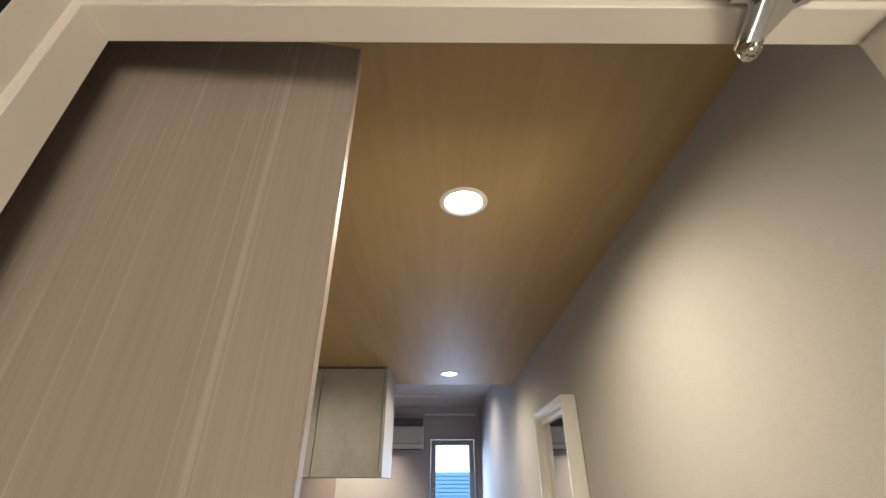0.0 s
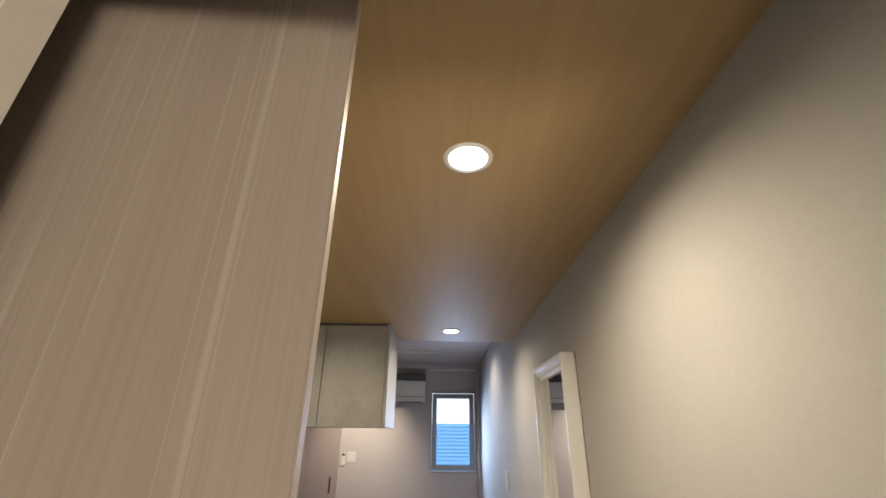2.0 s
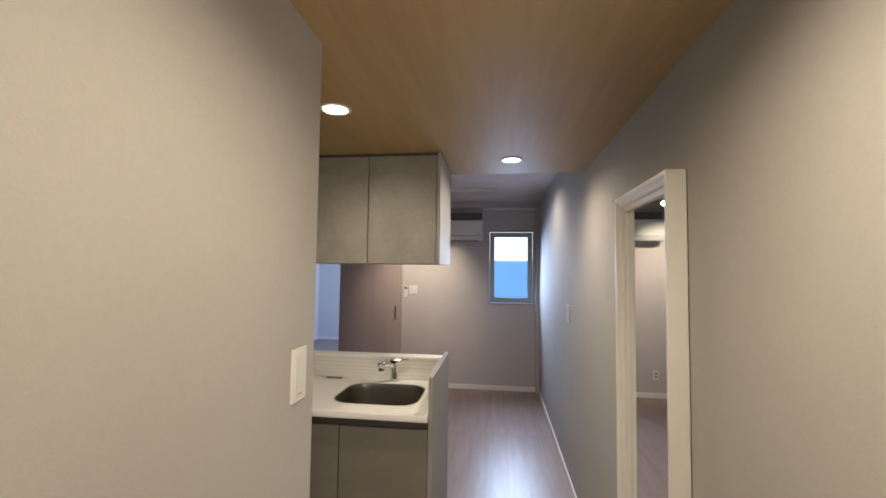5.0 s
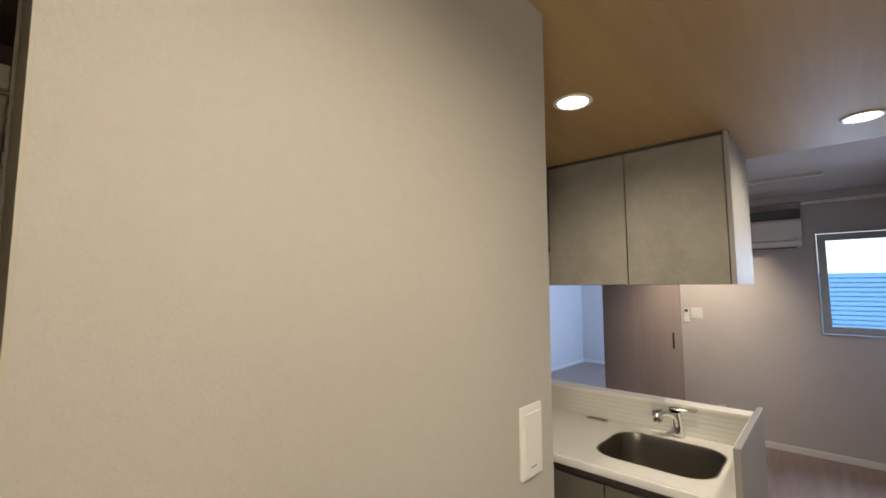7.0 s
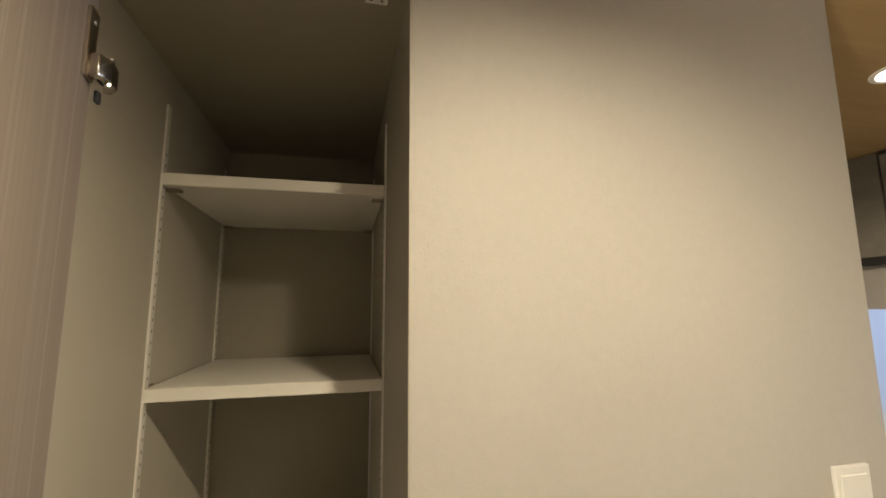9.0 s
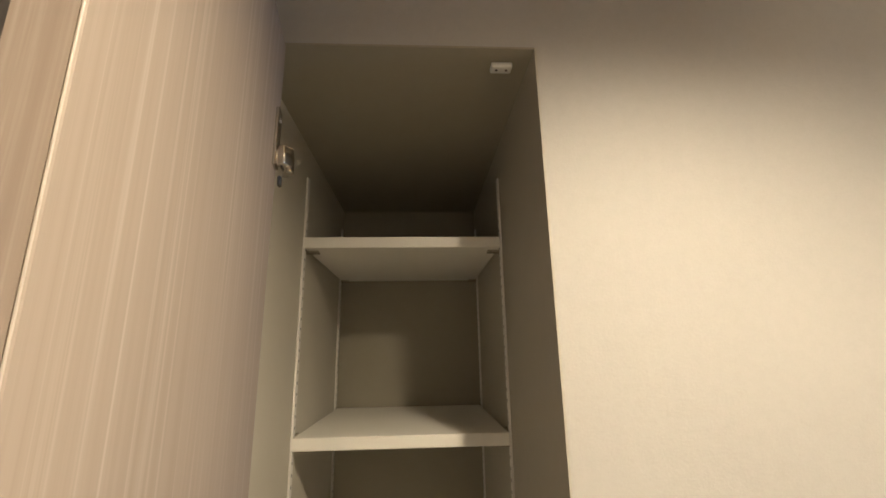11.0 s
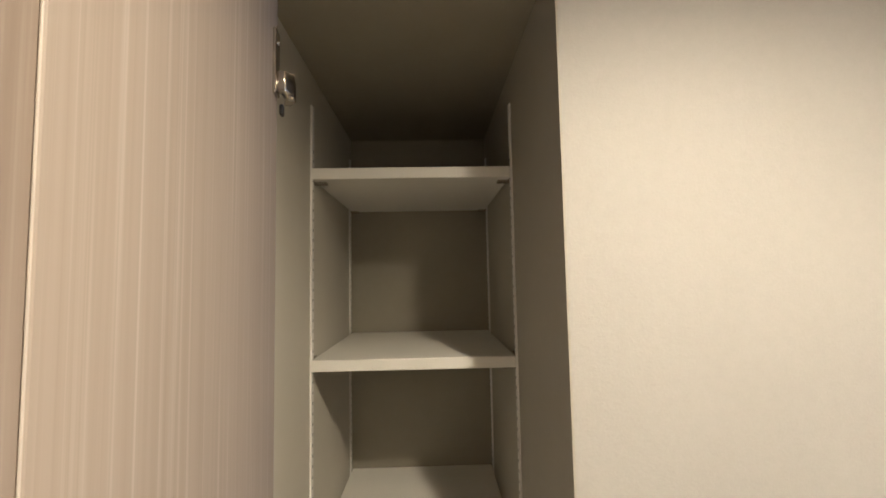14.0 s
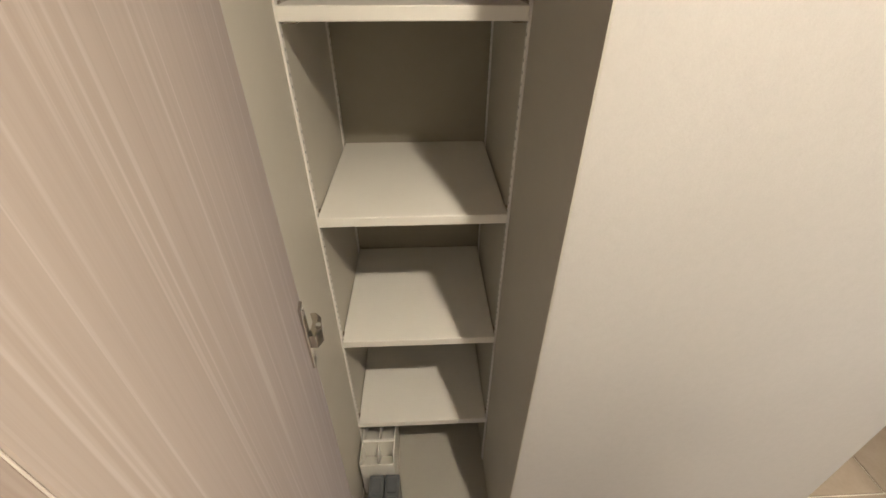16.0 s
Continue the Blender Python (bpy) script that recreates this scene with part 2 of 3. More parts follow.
def extrude(pts, axis, lo, hi, bevel=0.0):
    """A prism: an outline in the two other axes (in order x, y, z), drawn out along one axis."""
    bm = bmesh.new()

    def put(p, h):
        c = list(p)
        c.insert("xyz".index(axis), h)
        return bm.verts.new(c)
    a = [put(p, lo) for p in pts]
    c = [put(p, hi) for p in pts]
    bm.faces.new(a)
    bm.faces.new(c[::-1])
    n = len(pts)
    for i in range(n):
        bm.faces.new((a[i], c[i], c[(i + 1) % n], a[(i + 1) % n]))
    bmesh.ops.recalc_face_normals(bm, faces=bm.faces)
    if bevel:
        bmesh.ops.bevel(bm, geom=list(bm.edges), offset=bevel, segments=2, affect="EDGES", profile=0.5)
    return bm


def pipe(pts, r, n=10):
    """A bent round bar through the given points."""
    bm = bmesh.new()
    rings = []
    for i, p in enumerate(pts):
        p = Vector(p)
        d = (Vector(pts[min(i + 1, len(pts) - 1)]) - Vector(pts[max(i - 1, 0)])).normalized()
        u = d.orthogonal().normalized() if not rings else (side - d * side.dot(d)).normalized()
        side = u
        w = d.cross(u)
        rings.append([bm.verts.new(p + r * (math.cos(2 * math.pi * k / n) * u + math.sin(2 * math.pi * k / n) * w)) for k in range(n)])
    for a, c in zip(rings, rings[1:]):
        for k in range(n):
            bm.faces.new((a[k], a[(k + 1) % n], c[(k + 1) % n], c[k]))
    bm.faces.new(rings[0][::-1])
    bm.faces.new(rings[-1])
    return bm


def mesh_of(name, bm, mat, smooth=False):
    me = bpy.data.meshes.new(name)
    bm.normal_update()
    bm.to_mesh(me)
    bm.free()
    me.materials.append(mat)
    if smooth:
        me.polygons.foreach_set("use_smooth", [True] * len(me.polygons))
        me.set_sharp_from_angle(angle=radians(35))
    return me


def part(name, bm, mat, parent=None, label="", smooth=False, m=None):
    ob = new(name, mesh_of(name, bm, mat, smooth))
    if parent is not None:
        ob.parent = parent
    if m is not None:
        ob.matrix_basis = m
    if label:
        ob["label"] = label
    return ob


def thing(name, label, category, m=None, group=""):
    ob = new(name)
    ob.empty_display_size = 0.05
    if m is not None:
        ob.matrix_world = m
    return tagged(ob, label, category, group)


def structure(name, bm, mat, label="", category=""):
    return tagged(part(name, bm, mat), label or name.replace("_", " "), category or name.split("_")[0], "", "structure")


# ---------------------------------------------------------------- large structure
XL, XR = -0.60, 0.425
YL, YR, WALLEND = 0.277, 0.712, 1.501
CLTOP, CLBACK = 2.078, -1.384
YFAR, ROOMCEIL, STEP = 6.005, 2.45, 3.13
TOPZ = 2.62

# walls of the hall
bm = box(XL - 0.10, XL, YR + 0.09, WALLEND - 0.10, -0.02, CEIL + 0.1)
cuboid(bm, CLBACK - 0.10, XL, YR, YR + 0.09, -0.02, CEIL + 0.1)
cuboid(bm, -2.3, XL, WALLEND - 0.10, WALLEND, -0.02, CEIL + 0.1)
cuboid(bm, CLBACK - 0.10, XL, YL, YR, CLTOP, CEIL + 0.1)
structure("wall_left", bm, WALL, "beige textured wallpaper wall of the entrance hall", "wall")
structure("wall_closet_side", box(CLBACK - 0.10, XL, 0.255, YL, -0.02, CEIL + 0.1), WALL, "beige wallpaper wall beside the shoe closet", "wall")
# back of the closet takes the shaded lining colour
structure("wall_closet_back", box(CLBACK - 0.10, CLBACK, YL, YR, -0.02, CLTOP), LINING_SHADED, "closet back lining, darkened in colour for the shade", "wall")
structure("wall_right", box(XR, XR + 0.12, 0.255, YFAR + 0.15, -0.02, TOPZ), WALL, "long beige wallpaper wall of hall and room", "wall")
structure("wall_kitchen_end", box(-2.42, -2.30, WALLEND - 0.1, 3.2, -0.02, TOPZ), WALL, "wallpapered end wall of the kitchen recess", "wall")

# entrance wall with its opening
EL, ER, ET, EY = -0.421, 0.322, 1.930, 0.26
bm = box(CLBACK - 0.10, EL - 0.051, 0.242, 0.255, -0.02, TOPZ)
cuboid(bm, ER + 0.051, 1.2, 0.242, 0.255, -0.02, TOPZ)
cuboid(bm, EL - 0.051, ER + 0.051, 0.242, 0.255, ET + 0.051, TOPZ)
structure("wall_entrance", bm, WALL, "wall round the entrance doorway", "wall")
# black layer round the opening, painted as the darkness outside
bm = box(CLBACK - 0.10, EL - 0.0095, 0.197, 0.2415, -0.02, TOPZ)
cuboid(bm, ER + 0.0095, 1.2, 0.197, 0.2415, -0.02, TOPZ)
cuboid(bm, EL - 0.0095, ER + 0.0095, 0.197, 0.2415, ET + 0.0095, TOPZ)
structure("wall_entrance_outside", bm, OUTSIDE_DARK, "black layer painted as the darkness outside the entrance doorway", "wall")
ceil_bm = box(XL, XR, 0.255, STEP, CEIL, CEIL + 0.2)
cuboid(ceil_bm, -2.30, XL, WALLEND, STEP, CEIL, CEIL + 0.2)
structure("ceiling", ceil_bm, CEIL_WOOD, "brown wood-grain panelled ceiling of hall and kitchen", "ceiling")
structure("ceiling_room", box(-4.2, XR, STEP, YFAR, ROOMCEIL, ROOMCEIL + 0.12), GREYWALL, "pale grey papered ceiling of the living room", "ceiling")
bm = box(-4.2, XR, STEP - 0.03, STEP, CEIL + 0.2, ROOMCEIL + 0.12)
structure("wall_drop", bm, WHITE_WALL, "drop above the edge of the wooden ceiling", "wall")

# far wall with window and doorway
WX0, WX1, WZ0, WZ1 = -0.229, 0.366, 1.118, 2.086
DX0, DX1, DZ = -4.04, -2.262, 2.02
bm = box(DX1, WX0, YFAR, YFAR + 0.13, -0.02, TOPZ)
cuboid(bm, WX0, WX1, YFAR, YFAR + 0.13, -0.02, WZ0)
cuboid(bm, WX0, WX1, YFAR, YFAR + 0.13, WZ1, TOPZ)
cuboid(bm, WX1, XR, YFAR, YFAR + 0.13, -0.02, TOPZ)
cuboid(bm, DX0, DX1, YFAR, YFAR + 0.13, DZ, TOPZ)
cuboid(bm, -4.2, DX0, YFAR, YFAR + 0.13, -0.02, TOPZ)
structure("wall_far", bm, GREYWALL, "grey wallpaper wall with a window and a doorway", "wall")
structure("wall_room_left", box(-4.32, -4.2, 3.1, YFAR + 0.13, -0.02, TOPZ), WHITE_WALL, "white wallpaper wall of the living room", "wall")
structure("wall_room_back", box(-4.2, -2.42, 3.02, STEP, -0.02, TOPZ), WHITE_WALL, "white wallpaper wall behind the kitchen", "wall")
# next room
structure("wall_next_left", box(-4.17, -4.05, YFAR + 0.13, 9.5, -0.02, TOPZ), WHITE_WALL, "pale wall of the next room", "wall")
structure("wall_next_back", box(-4.05, -1.3, 9.35, 9.5, -0.02, TOPZ), WHITE_WALL, "pale back wall of the next room", "wall")
bm = box(-1.42, -1.30, YFAR + 0.13, 6.9, -0.02, TOPZ)
cuboid(bm, -1.42, -1.30, 8.9, 9.35, -0.02, TOPZ)
cuboid(bm, -1.42, -1.30, 6.9, 8.9, -0.02, 0.5)
cuboid(bm, -1.42, -1.30, 6.9, 8.9, 2.1, TOPZ)
structure("wall_next_window", bm, WHITE_WALL, "pale wall of the next room with a window opening", "wall")
structure("ceiling_next", box(-4.05, -1.3, YFAR + 0.13, 9.35, ROOMCEIL, ROOMCEIL + 0.12), WHITE_WALL, "white ceiling of the next room", "ceiling")

# floors
structure("floor", box(-4.2, XR, 3.05, YFAR, -0.08, -0.012), FLOOR_WOOD, "floor of the living room", "floor")
structure("floor_hall", box(-2.3, XR, 0.19, 3.05, -0.08, -0.006), GROUT, "tiled hall and kitchen floor with white joints", "floor")
structure("floor_next", box(-4.05, -1.3, YFAR, 9.35, -0.08, 0.0), FLOOR_WOOD, "brown wooden floor of the next room", "floor")
# outside floor and back wall are unseen reflectors for the fill lamp
structure("floor_outside", box(-3.0, 3.0, -1.6, 0.19, -0.12, -0.03), PALE_BOUNCE, "unseen floor outside the entrance, made pale to bounce light", "floor")
structure("wall_outside", box(-3.0, 3.0, -1.7, -1.6, -0.1, 2.7), PALE_BOUNCE, "unseen pale wall added outside the entrance to bounce light", "wall")
structure("ceiling_outside", box(-3.0, 3.0, -1.6, 0.19, 2.6, 2.7), DARKWALL, "dark ceiling outside the entrance", "ceiling")
structure("wall_outside_left", box(-0.95, -0.80, -1.6, 0.19, -0.1, 2.7), DARKWALL, "dark side wall outside", "wall")
structure("wall_outside_right", box(3.0, 3.1, -1.6, 0.19, -0.1, 2.7), DARKWALL, "dark side wall outside", "wall")
structure("backdrop", box(-60, 60, 58, 58.2, -3.0, 70), SKYGLOW, "pale bright sky beyond the neighbouring house", "sky")
structure("ground", box(-40, 40, 6.2, 60, -3.2, -3.0), DARKWALL, "ground outside far below the window", "ground")

# baseboards
bm = box(DX1 + 0.88, XR - 0.012, YFAR - 0.012, YFAR, 0, 0.06, 0.003)
structure("baseboard", bm, WHITE, "white baseboard along the far wall", "baseboard")
structure("baseboard_right", box(XR - 0.012, XR, 2.2, YFAR - 0.012, 0, 0.06, 0.003), WHITE, "white baseboard along the long wall", "baseboard")
structure("baseboard_next", box(-4.05, -1.42, 9.338, 9.35, 0, 0.06, 0.003), WHITE, "white baseboard of the next room", "baseboard")
structure("baseboard_next_left", box(-4.05, -4.038, 6.2, 9.338, 0, 0.06, 0.003), WHITE, "white baseboard of the next room", "baseboard")

# entrance frame with its rebate
frame_thing = tagged(new("entrance_frame"), "cream painted steel entrance door frame", "door frame", "", "structure")


def rebate():
    """Profile of a jamb across (offset from the opening, depth)."""
    return [(0.0, EY), (0.0, 0.2245), (-0.001, 0.2235), (-0.007, 0.2215), (-0.007, 0.192), (-0.0076, 0.191), (-0.009, 0.192), (-0.009, 0.243), (-0.05, 0.243), (-0.05, EY)]


part("jamb", extrude([(EL + o, y) for o, y in rebate()], "z", -0.02, ET + 0.05), FRAME, frame_thing)
part("jamb", extrude([(ER - o, y) for o, y in rebate()], "z", -0.02, ET + 0.05), FRAME, frame_thing)
part("header", extrude([(y, ET - o) for o, y in rebate()], "x", EL - 0.0086, ER + 0.0086), FRAME, frame_thing)

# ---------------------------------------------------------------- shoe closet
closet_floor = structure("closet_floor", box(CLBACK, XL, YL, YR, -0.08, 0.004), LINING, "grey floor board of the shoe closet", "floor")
# top takes the shaded lining colour as well
structure("closet_top_panel", box(CLBACK, XL - 0.0006, YL + 0.003, YR - 0.003, CLTOP - 0.003, CLTOP), LINING_SHADED, "closet top lining, darkened in colour for the shade", "trim")
# near side gets the lit lining colour, far side the duller one
structure("closet_side_panel", box(CLBACK, XL - 0.0006, YL, YL + 0.003, 0.004, CLTOP), LINING_LIT, "closet side lining, its tone set for the light on that side", "trim")
structure("closet_side_panel_far", box(CLBACK, XL - 0.0006, YR - 0.003, YR, 0.004, CLTOP), LINING, "closet side lining, its tone set for the light on that side", "trim")
XS = -0.931
SHELVES = [1.866, 1.466, 1.060, 0.663, 0.270]


def shelf_at(z):
    s = thing("shelf", "pale grey melamine shelf board on metal pegs", "shelf", Matrix.Translation((XS, YL, z)), "closet shelves")
    w = YR - YL
    part("board", box(CLBACK - XS + 0.012, 0, 0.006, w - 0.008, -0.024, 0, 0.0015), SHELF, s)
    for y0, y1 in ((0.003, 0.032), (w - 0.032, w - 0.003)):
        for x in (-0.030, CLBACK - XS + 0.03):
            bm = box(x - 0.008, x + 0.008, y0, y1, -0.030, -0.0245, 0.001)
            cuboid(bm, x - 0.008, x + 0.008, y0 if y0 < 0.1 else y1 - 0.005, y0 + 0.005 if y0 < 0.1 else y1, -0.026, 0.004, 0.001)
            part("peg", bm, NICKEL, s, "small metal shelf support")
    return s


for z in SHELVES:
    shelf_at(z)


def rail_at(x, y, sgn):
    r = thing("shelf_rail", "slotted white metal shelf rail on the closet side", "rail", Matrix.Translation((x, y, 0.004)), "closet shelf rails")
    part("strip", box(-0.008, 0.008, min(0, sgn * 0.004), max(0, sgn * 0.004), 0, 2.0, 0.0008), WHITE, r)
    me = None
    for k in range(80):
        z = 0.24 + 0.021 * k
        if me is None:
            ob = part("slot", box(-0.0014, 0.0014, -0.0012, 0.0012, -0.0028, 0.0028), LABELBAR, r)
            me = ob.data
        else:
            ob = new("slot", me)
            ob.parent = r
        ob.location = (0, sgn * 0.0035, z)


for x in (XS - 0.009, CLBACK + 0.035):
    rail_at(x, YL + 0.003, 1)
    rail_at(x, YR - 0.003, -1)

catch = thing("door_catch", "small white plastic door catch on the closet ceiling", "door catch", Matrix.Translation((XL - 0.04, 0.664, CLTOP - 0.003)))
part("body", box(-0.010, 0.010, -0.017, 0.017, -0.009, 0, 0.002), PLASTIC, catch)
for y in (-0.008, 0.008):
    part("screw", tube(bmesh.new(), 0.0022, -0.0098, -0.0088, 10, 0, y), DARK, catch)

# the closet door, swung open
HX, HY, SWING = XL + 0.002, 0.333, 8.5
leaf = thing("closet_door", "greige wood-grain closet door standing open", "door", pose(HX, HY, 0.012, 0, 0, SWING))
part("panel", box(0.0, 0.3935, -0.0262, 0.0, 0, CLTOP - 0.02, 0.0008), DOOR_WOOD, leaf)
part("edge_band", box(0.3937, 0.395, -0.0258, -0.0014, 0.001, CLTOP - 0.021), BAND_WOOD, leaf, "browner wood-grain edge band")
# corner highlight put on as a pale strip
part("edge_strip", box(0.3945, 0.3953, -0.0008, 0.0002, 0.001, CLTOP - 0.021, 0.0002), EDGE_HIGHLIGHT, leaf, "thin pale strip painted as the corner highlight")


def hinge_at(z, tail):
    h = part("hinge", box(0.006, 0.028, 0, 0.0045, z - tail, z + 0.050, 0.001), NICKEL, leaf, "nickel concealed hinge")
    part("arm", extrude([(0.024, 0.001), (0.027, 0.015), (0.013, 0.024), (-0.013, 0.022), (-0.026, 0.013), (-0.026, 0.004), (-0.008, 0.009), (0.008, 0.007)], "z", z - 0.032, z - 0.006, 0.0015), NICKEL, h, smooth=True)
    part("pin", pipe([(0.006, 0.019, z - 0.036), (0.006, 0.019, z - 0.002)], 0.0042, 10), CHROME, h, smooth=True)
    part("clip", box(-0.014, -0.004, 0.002, 0.007, z - 0.052, z - 0.037, 0.0015), BLACK, h)
    for dz in (0.036, -0.028):
        part("screw", lathe([(0.004, 0.0), (0.0035, 0.0012), (0.0005, 0.0016)], 12), CHROME, h, smooth=True, m=pose(0.015, 0.0045, z + dz, -90, 0, 0))


hinge_at(1.890, 0.035)
hinge_at(1.066, 0.075)

# things on the closet floor
org = thing("storage_box", "white plastic slotted storage box on the closet floor", "storage box", Matrix.Translation((-0.83, 0.289, 0.004)))
bm = box(-0.20, 0, 0, 0.004, 0, 0.20)
cuboid(bm, -0.20, 0, 0.106, 0.110, 0, 0.20)
cuboid(bm, -0.20, -0.196, 0.004, 0.106, 0, 0.20)
cuboid(bm, -0.004, 0, 0.004, 0.106, 0, 0.19)
cuboid(bm, -0.196, -0.004, 0.004, 0.106, 0, 0.005)
part("body", bm, SHELF, org)
part("divider", box(-0.088, -0.078, 0.004, 0.106, 0.005, 0.192), SHELF, org)
part("divider", box(-0.196, -0.004, 0.053, 0.057, 0.005, 0.188), SHELF, org)
for x0, x1 in ((-0.196, -0.088), (-0.078, -0.004)):
    for y in (0.004, 0.057):
        part("slanted_insert", extrude([(x0 + 0.002, 0.10), (x1 - 0.004, 0.165), (x1 - 0.004, 0.170), (x0 + 0.002, 0.105)], "y", y + 0.002, y + 0.047), SHELF, org)
tray = thing("dark_case", "dark grey plastic two-part case beside the storage box", "case", Matrix.Translation((-0.825, 0.318, 0.004)))
for k in range(2):
    y = k * 0.050
    bm = box(0.0, 0.13, y, y + 0.046, 0, 0.14, 0.004, 2)
    for x0, x1 in ((0.010, 0.060), (0.070, 0.122)):
        cuboid(bm, x0, x1, y + 0.007, y + 0.039, 0.136, 0.146, 0.003)
    part("cell", bm, GREYPLASTIC, tray)

# ---------------------------------------------------------------- hall fittings


def plate(name, m, w, h, label, category, rockers=1, line=True):
    s = thing(name, label, category, m)
    part("cover", box(-w / 2, w / 2, -0.007, 0, -h / 2, h / 2, 0.002, 2), PLASTIC, s)
    part("rocker", box(-w / 2 + 0.008, w / 2 - 0.008, -0.0088, -0.006, -h / 2 + 0.013, h / 2 - 0.013, 0.0015), PLASTIC, s)
    if line:
        part("mark", box(-0.010, 0.010, -0.0093, -0.0086, -h / 2 + 0.018, -h / 2 + 0.0205), LABELBAR, s)
    return s


plate("light_switch", pose(XL, 1.410, 1.293, 0, 0, 90), 0.072, 0.130, "white rocker light switch on the beige wall", "light switch")
plate("light_switch", pose(XR, 3.67, 1.24, 0, 0, -90), 0.072, 0.125, "white light switch on the long wall", "light switch")


def downlight(x, y):
    d = thing("downlight", "round recessed ceiling downlight, switched on", "downlight", Matrix.Translation((x, y, CEIL)), "hall downlights")
    part("trim_ring", lathe([(0.062, 0.0), (0.062, -0.002), (0.058, -0.004), (0.050, -0.004), (0.047, 0.0)]), WHITE, d, smooth=True)
    part("lens", lathe([(0.0005, -0.002), (0.030, -0.002), (0.047, -0.001)]), LED, d, "bright glowing lens", smooth=True)


for dx, dy in DOWN:
    downlight(dx, dy)

st = thing("ceiling_sticker", "small printed white label on the wooden ceiling", "label", Matrix.Translation((-0.565, 0.336, CEIL)))
part("sheet", box(-0.018, 0.018, -0.022, 0.022, -0.0008, 0), PLASTIC, st)
for k in range(7):
    part("print_line", box(-0.0140 + 0.0042 * k, -0.0124 + 0.0042 * k, -0.019 + 0.004 * (k % 2), 0.018 - 0.005 * (k % 3), -0.0012, -0.0007), LABELBAR, st)

# wall mirror
MY0, MY1, MZ0, MZ1, MX = 1.675, 2.20, 0.10, 1.853, 0.368
mir = thing("wall_mirror", "tall mirror in a moulded white frame on the wall", "mirror", Matrix.Translation((XR, MY0, MZ0)))
mw, mh, md = MY1 - MY0, MZ1 - MZ0, XR - MX
prof = [(0.0, 0.0), (0.0, -md), (0.012, -md), (0.022, -md + 0.010), (0.034, -md + 0.012), (0.040, -md + 0.022), (0.055, -md + 0.026), (0.055, -0.002), (0.0, -0.002)]


def moulding(profile, w, h):
    """A mitred frame; the profile is (distance inwards, height off the wall)."""
    bm = bmesh.new()
    loops = []
    for a, d in profile:
        loops.append([bm.verts.new((d, y, z)) for y, z in ((a, a), (w - a, a), (w - a, h - a), (a, h - a))])
    for p, c in zip(loops, loops[1:] + loops[:1]):
        for i in range(4):
            bm.faces.new((p[i], p[(i + 1) % 4], c[(i + 1) % 4], c[i]))
    bmesh.ops.recalc_face_normals(bm, faces=bm.faces)
    return bm


part("frame", moulding(prof, mw, mh), WHITE, mir, "white moulded frame")
part("backing", box(-0.016, 0.0, 0.0555, mw - 0.0555, 0.0555, mh - 0.0555), CASING, mir, "grey backing board")
part("glass", box(-md + 0.036, -md + 0.040, 0.054, mw - 0.054, 0.054, mh - 0.054), MIRROR, mir, "clear mirror glass")

# door closer arm on the entrance frame
clo = thing("door_closer", "silver door closer arm screwed to the entrance frame", "door closer", Matrix.Translation((0.19, 0.217, ET)))
part("bracket", extrude([(-0.024, -0.019), (0.055, -0.019), (0.058, -0.016), (0.057, -0.011), (0.047, -0.002), (0.036, 0.004), (0.033, 0.018), (0.029, 0.036), (0.026, 0.050), (0.018, 0.053), (0.009, 0.048), (0.004, 0.032), (-0.006, 0.002), (-0.016, -0.004), (-0.027, -0.011), (-0.027, -0.016)], "z", -0.005, 0.0, 0.0008), SILVER, clo, "silver bracket plate")
part("packing", box(-0.022, 0.050, -0.018, 0.003, 0.0, 0.0072), SILVER, clo)
for x, y in ((-0.020, -0.012), (-0.003, -0.003), (0.033, -0.004), (0.050, -0.012)):
    sc = part("screw", lathe([(0.0005, -0.0058), (0.0030, -0.0060), (0.0046, -0.0048)], 16), NICKEL, clo, smooth=True, m=Matrix.Translation((x, y, 0)))
    slot = box(-0.0028, 0.0028, -0.0007, 0.0007, -0.0063, -0.0055)
    cuboid(slot, -0.0007, 0.0007, -0.0028, -0.0008, -0.0063, -0.0055)
    cuboid(slot, -0.0007, 0.0007, 0.0008, 0.0028, -0.0063, -0.0055)
    part("cross_slot", slot, DARK, sc)
part("pivot", lathe([(0.0005, -0.0185), (0.0045, -0.0185), (0.0055, -0.0165), (0.0088, -0.0160), (0.0098, -0.0145), (0.0098, -0.004)], 24), NICKEL, clo, smooth=True, m=Matrix.Translation((0.018, 0.043, 0)))
part("pivot_slot", box(0.0155, 0.0205, 0.0422, 0.0438, -0.0192, -0.0183), DARK, clo)
part("knuckle", box(0.006, 0.019, 0.024, 0.040, -0.021, -0.009, 0.003, 2), NICKEL, clo, smooth=True)
part("rivet", lathe([(0.0005, -0.0235), (0.003, -0.023), (0.0038, -0.0205)], 14), CHROME, clo, smooth=True, m=Matrix.Translation((0.0115, 0.031, 0)))
part("arm", pipe([(0.0125, 0.030, -0.014), (0.0085, 0.019, -0.0165), (0.004, 0.008, -0.0185), (-0.017, -0.046, -0.025), (-0.09, -0.24, -0.046)], 0.0064, 14), SILVER, clo, "round silver arm", smooth=True)


# ---------------------------------------------------------------- kitchen
KX1, KF, KB, KZ = -0.43, 2.395, 2.965, 0.88
PX0, PX1 = -0.430, -0.408
part_wall = thing("kitchen_end_panel", "grey end panel with a white edge beside the sink", "panel", Matrix.Translation((PX0, KF + 0.01, 0)))
part("board", box(0, PX1 - PX0, 0, 0.64, 0, 1.047, 0.002), ENDPANEL, part_wall)
